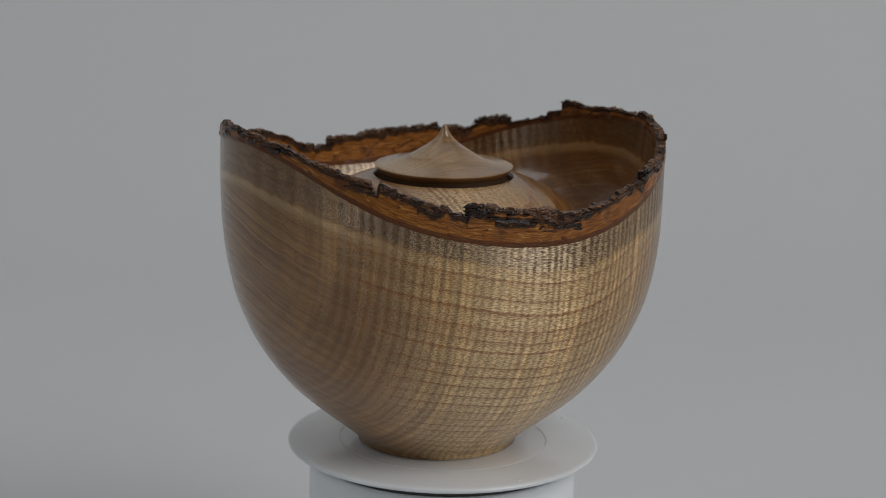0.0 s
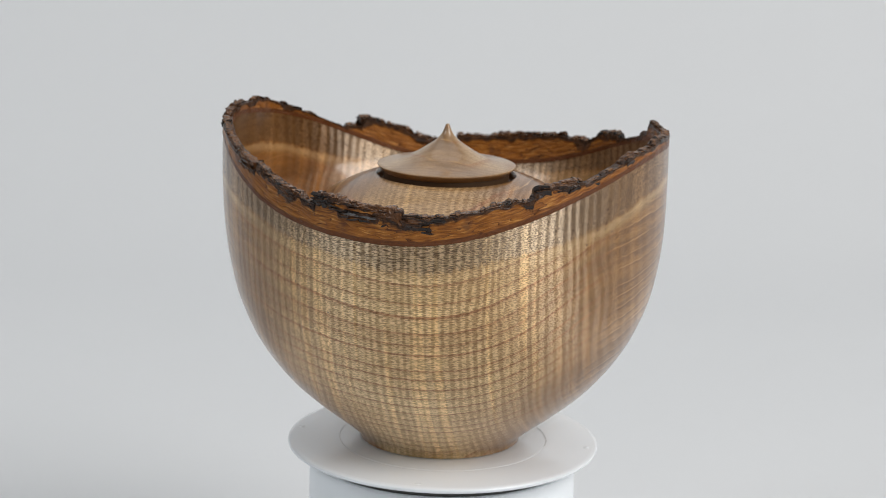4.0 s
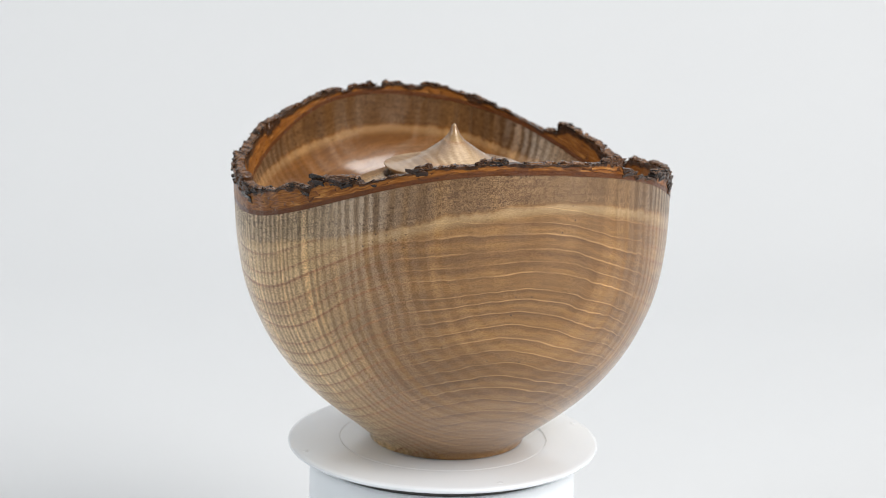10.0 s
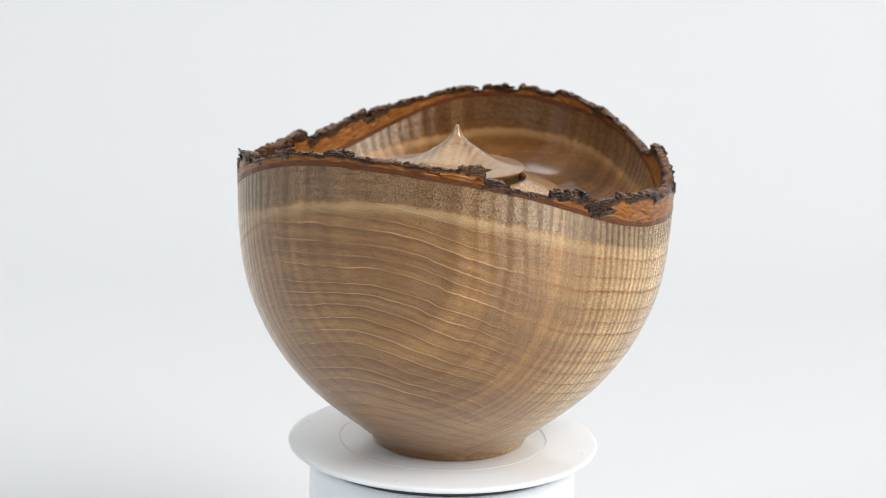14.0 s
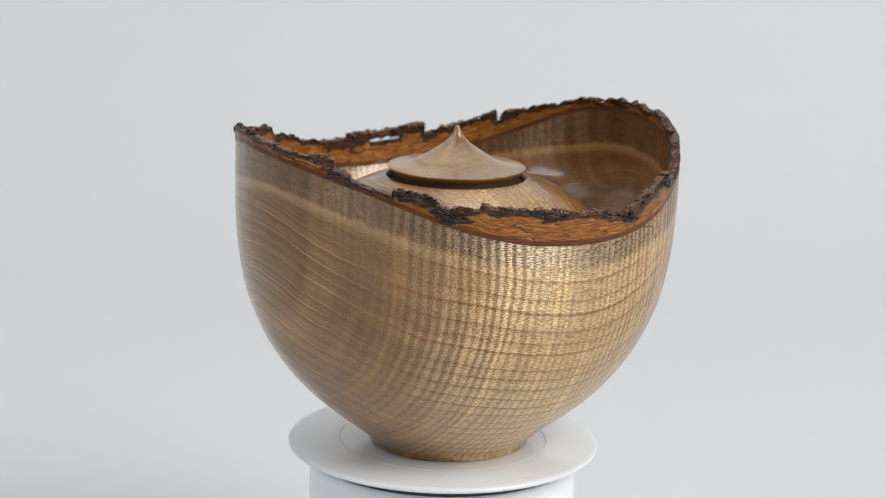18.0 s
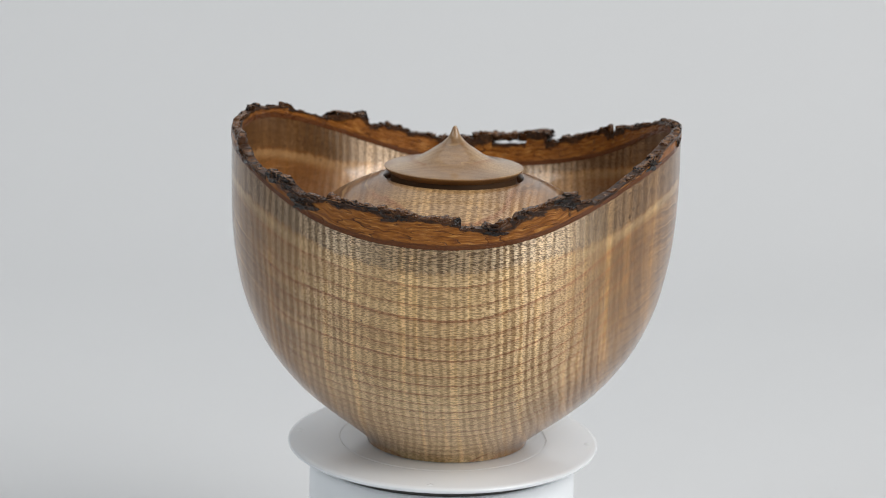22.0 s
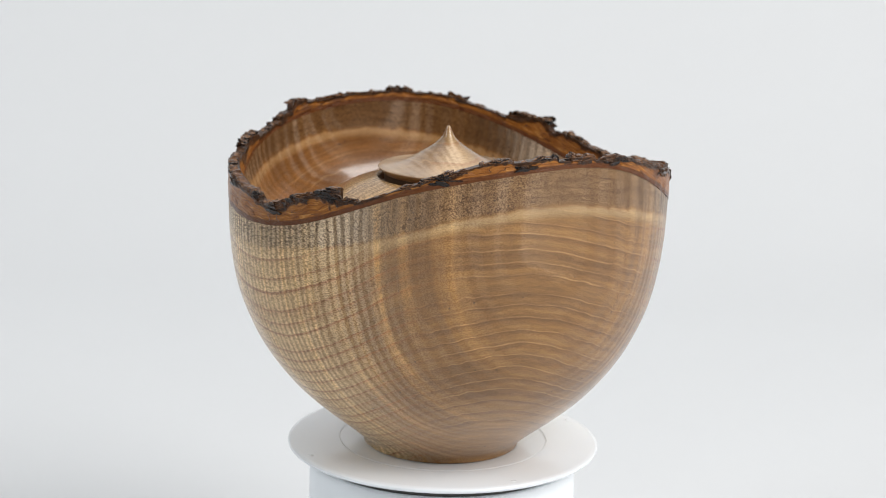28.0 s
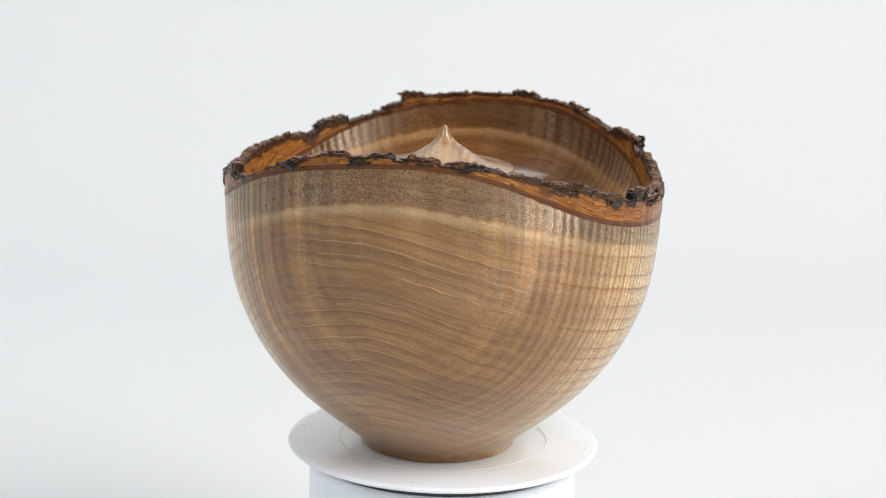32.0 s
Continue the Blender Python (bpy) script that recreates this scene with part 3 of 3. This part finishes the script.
def bark_flake(a0, a1, h0, h1, seed):
    """One piece of crust: a curved, craggy, layered slab on the inner bark."""
    width = a1 - a0
    n = max(8, int(width / 0.16))
    verts, faces = [], []
    side_f = [0.0, 0.1, 0.22, 0.36, 0.5, 0.64, 0.78, 0.9]
    section = [(1.0, f) for f in side_f] + [(0.80, 0.99), (0.25, 1.01), (-0.25, 1.02), (-0.8, 0.98)] + [(-1.0, f) for f in reversed(side_f)] + [(-0.4, -0.02), (0.4, -0.02)]
    ring = len(section)
    for i in range(n + 1):
        f = i / n
        deg = a0 + width * f
        a = radians(deg)
        ca, sa = math.cos(a), math.sin(a)
        zb = rim_z(deg)
        cell = math.floor(deg * 0.85 + 1.3 * rough(ca, sa, 0.0, 9.0, seed))
        crag = 0.0011 * rough(cell * 0.37, cell * 0.71, seed, 1.0) + rough(ca, sa, 0.0, 15.0, seed) * 0.0005 + rough(ca, sa, 0.0, 55.0, seed) * 0.0003 + rough(ca, sa, 0.0, 140.0, seed) * 0.00015
        tilt = 0.0012 * rough(cell * 0.53, cell * 0.29, seed + 3.0, 1.0)
        taper = 0.6 + 3.0 * abs(rough(a0, h0, 1.0, 3.1)), 0.6 + 3.0 * abs(rough(a1, h1, 2.0, 3.1))
        drop = 0.0010 + 0.0030 * abs(rough(a0, seed, 4.0, 2.3))
        end = min(1.0, f * width / taper[0], (1 - f) * width / taper[1]) ** 0.6
        z1 = zb + (h0 + (h1 - h0) * f) / 1000 + crag - (1 - end) * drop
        z0 = min(zb + band_h(deg) - 0.0010 + 0.0014 * rough(ca, sa, 0.0, 24.0, seed + 9), z1 - 0.0012)
        slit = lens(deg, 286.75, 5.2)
        if slit > 0:
            z0 = max(z0, min(z1 - 0.003, zb + 0.0118 + 0.0013 * slit + 0.0008 * rough(ca, sa, 0.0, 45.0, 3.0)))
        clear = max(0.0, min(1.0, (abs(deg - 286.75) - 5.0) / 3.0))
        deep = clear * sum(d * math.exp(-((deg - m) / w) ** 2) for m, w, d in KNOTS)
        z0 -= 0.5 * deep * (1 + 1.1 * rough(ca, sa, 0.0, 22.0, seed + 2)) / 1000
        ro, ri = out_r(z0, deg) + 0.0003 + 0.0002 * deep, in_r(z0, deg) + 0.0009
        mid, half = (ro + ri) / 2, (ro - ri) / 2 * (0.7 + 0.3 * end)
        for c, g in section:
            z = z0 + (z1 - z0) * g
            z -= 0.0007 * slit * (1 + c) * (1 - max(0.0, g))
            r = mid + half * c
            x, y = r * ca, r * sa
            leaf = (z - zb) * 900.0 + 2.2 * rough(x, y, z, 120.0, seed)
            ledge = (leaf - math.floor(leaf) - 0.5) * 0.0010
            arc = a * 0.105
            push = ledge + rough(arc * 0.3, r, z * 2.0, 170.0, seed) * 0.0011 + rough(arc * 0.3, r, z * 2.2, 500.0, seed) * 0.0007 + rough(arc * 0.6, r, z * 1.6, 1200.0, seed) * 0.0002
            push *= min(1.0, 0.15 + 1.3 * max(0.0, g)) * c
            if c > 0:
                push = 0.5 * push - 0.0009 * c * max(0.0, g)
            lift = (rough(x, y, z, 420.0, seed + 4) * 0.00025 + tilt * c) * max(0.0, g)
            verts.append(((r + push) * ca, (r + push) * sa, z + lift))
    for i in range(n):
        for k in range(ring):
            m = (k + 1) % ring
            faces.append((i * ring + k, (i + 1) * ring + k, (i + 1) * ring + m, i * ring + m))
    faces.append(tuple(range(ring)))
    faces.append(tuple(n * ring + k for k in reversed(range(ring))))
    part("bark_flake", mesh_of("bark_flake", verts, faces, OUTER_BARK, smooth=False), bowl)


def bark_strip(middle, half, lo):
    """Inner bark laid bare over the open slit: angle, half width (degrees), height over the wood."""
    verts, faces, rises, tops = [], [], [], []
    n = 60
    for i in range(n + 1):
        deg = middle + half * (2 * i / n - 1)
        a = radians(deg)
        ca, sa = math.cos(a), math.sin(a)
        z0 = rim_z(deg) + lo + 0.0006 * rough(ca, sa, 0.0, 40.0, 4.0)
        z1 = max(z0 + 0.0003, rim_z(deg) + crest(deg) - 0.0022 + 0.0012 * rough(ca, sa, 0.0, 33.0, 8.0))
        for c in (-0.0012, 0.0009):
            for f in (0.0, 0.35, 0.7, 1.0):
                z = z0 + (z1 - z0) * f
                r = out_r(z, deg) + c + 0.0003 * rough(ca * 0.1, sa * 0.1, z, 300.0)
                verts.append((r * ca, r * sa, z))
                rises.append(0.45 + 0.4 * f)
                tops.append(max(0.0, 1.6 * f - 0.75))
    for i in range(n):
        for k in range(8):
            m = (k + 1) % 4 + (0 if k < 4 else 4)
            if k % 4 < 3:
                q = (i * 8 + k, (i + 1) * 8 + k, (i + 1) * 8 + m, i * 8 + m)
                faces.append(q if k >= 4 else q[::-1])
        faces += [(i * 8 + 0, i * 8 + 4, (i + 1) * 8 + 4, (i + 1) * 8 + 0), (i * 8 + 3, (i + 1) * 8 + 3, (i + 1) * 8 + 7, i * 8 + 7)]
    part("inner_bark_strip", mesh_of("inner_bark_strip", verts, faces, INNER_BARK, rises=rises, tops=tops), bowl)


def bark_scale(deg, up, wide, high, out, seed, material=None):
    """A thin, curled, broken sheet of crust on the outer side of the rim: angle, height over the wood, size in metres."""
    z = rim_z(deg) + up
    a = radians(deg)
    foot = Matrix.Translation((0, 0, z)) @ Matrix.Rotation(a, 4, "Z") @ Matrix.Translation((out_r(z, deg) + out, 0, 0)) @ Matrix.Rotation(0.5 * rough(seed, up * 900, 1.0, 1.0), 4, "X")
    k = 9
    edge = []
    for i in range(k):
        b = 2 * math.pi * i / k
        q = 1.0 + 0.7 * rough(math.cos(b), math.sin(b), seed, 2.3, seed)
        edge.append((0.5 * wide * q * math.cos(b), 0.5 * high * q * math.copysign(abs(math.sin(b)) ** 0.6, math.sin(b))))
    thick = 0.0005
    verts = []
    for level, size in ((0.5, 0.86), (0.0, 1.0), (-1.3, 0.95)):
        for y, h in edge:
            curl = 0.35 * h + 14.0 * y * y - y * y / (2 * 0.105)
            verts.append(foot @ Vector((level * thick + curl + 0.0004 * rough(y, h, seed, 900.0, seed), y * size, h * size)))
    faces = [(j * k + i, j * k + (i + 1) % k, (j + 1) * k + (i + 1) % k, (j + 1) * k + i) for j in range(2) for i in range(k)]
    faces += [tuple(reversed(range(k))), tuple(2 * k + i for i in range(k))]
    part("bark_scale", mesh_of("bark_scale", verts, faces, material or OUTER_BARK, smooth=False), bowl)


def bark_scales():
    """Loose sheets, thickest at the gnarled spots, a few along the rest of the crest."""
    rng = random.Random(8)
    for m, w, d in KNOTS:
        for i in range(int(3 + (2.4 if d > 3.5 else 1.6) * d)):
            deg = rng.gauss(m, 0.55 * w)
            top = crest(deg)
            if abs(deg - 286.75) < 6.5:
                continue
            up = max(0.002, top - rng.uniform(0.0008, 0.0014 + d / 1000 + 0.0012))
            grow = 1.0 + 0.08 * d
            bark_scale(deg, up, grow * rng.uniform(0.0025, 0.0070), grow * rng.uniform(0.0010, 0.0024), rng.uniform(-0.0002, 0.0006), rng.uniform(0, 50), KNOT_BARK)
    for deg, up in ((281.5, 0.0150), (284.0, 0.0158), (286.0, 0.0096), (288.5, 0.0098), (290.5, 0.0150), (292.5, 0.0136), (283.0, 0.0100), (280.9, 0.0122), (282.0, 0.0131), (291.6, 0.0119), (292.8, 0.0127)):
        bark_scale(deg, up, rng.uniform(0.005, 0.009), rng.uniform(0.0008, 0.0014), 0.0009, rng.uniform(0, 50))
    for deg in np.arange(-3.0, 356.0, 7.0):
        deg = float(deg) + rng.uniform(-2.5, 2.5)
        top = crest(deg)
        if abs(deg - 286.75) < 6.5 or top < 0.0045:
            continue
        bark_scale(deg, top - rng.uniform(0.0011, 0.0024), rng.uniform(0.004, 0.010), rng.uniform(0.0009, 0.0018), rng.uniform(-0.0005, 0.0001), rng.uniform(0, 50))


def bowl_parts():
    bowl_wall()
    dome = spline([(0.0792, 0.0958), (0.0745, 0.1005), (0.0695, 0.1085), (0.0640, 0.1162), (0.0565, 0.1226), (0.0465, 0.1280), (0.0375, 0.1314), (0.0345, 0.1322)], 6)
    part("inner_dome", lathe("inner_dome", dome + [(0.0338, 0.1322), (0.0330, 0.1312), (0.0327, 0.1280), (0.0, 0.1280)], DOME_WOOD, 240, closed=False), bowl, "domed inner vessel of the same wood")
    lid = part("lid", lathe("lid", [(0.0327, 0.1358), (0.0330, 0.1361)] + spline([(0.0333, 0.1366), (0.0332, 0.1370), (0.0318, 0.1374), (0.0290, 0.1378), (0.0250, 0.1385), (0.0205, 0.1398), (0.0150, 0.1424),
                                           (0.0100, 0.1456), (0.0069, 0.1477), (0.0046, 0.1497), (0.0029, 0.1517), (0.0018, 0.1539), (0.0012, 0.1555), (0.0007, 0.1565), (0.0, 0.1567)], 5), LID_WOOD, 200, closed=False), bowl, "pale turned lid drawn up to a point")
    part("lid_tenon", lathe("lid_tenon", [(0.0, 0.1285), (0.0302, 0.1285), (0.0303, 0.1320), (0.0303, 0.1340), (0.0, 0.1340)], LID_DARK, 200, closed=False), lid, "underside of the lid, coloured dark for the shaded gap")
    part("lid_underside", lathe("lid_underside", [(0.0302, 0.1336), (0.0313, 0.1345), (0.0327, 0.1358)], LID_BROWN, 200, closed=False), lid, "bevelled edge under the lid, browned to look shaded")
    bark_band()
    for i, (a0, a1, h0, h1) in enumerate(FLAKES):
        bark_flake(a0, a1, h0, h1, 1.7 * i + 0.3)
    bark_strip(286.6, 5.4, 0.0134)
    bark_scales()


bowl_parts()


# ---- what moves ----
def motions():
    off = Vector((-0.0030, 0.0011, 0.0))
    times = [float(t) for t in range(0, 33)]
    walk(bowl, [(t, pose(0, 0, 0, 0, 0, turn(t)) @ Matrix.Translation(off)) for t in times])
    walk(plate, [(t, pose(0, 0, 0, 0, 0, turn(t))) for t in times])


motions()
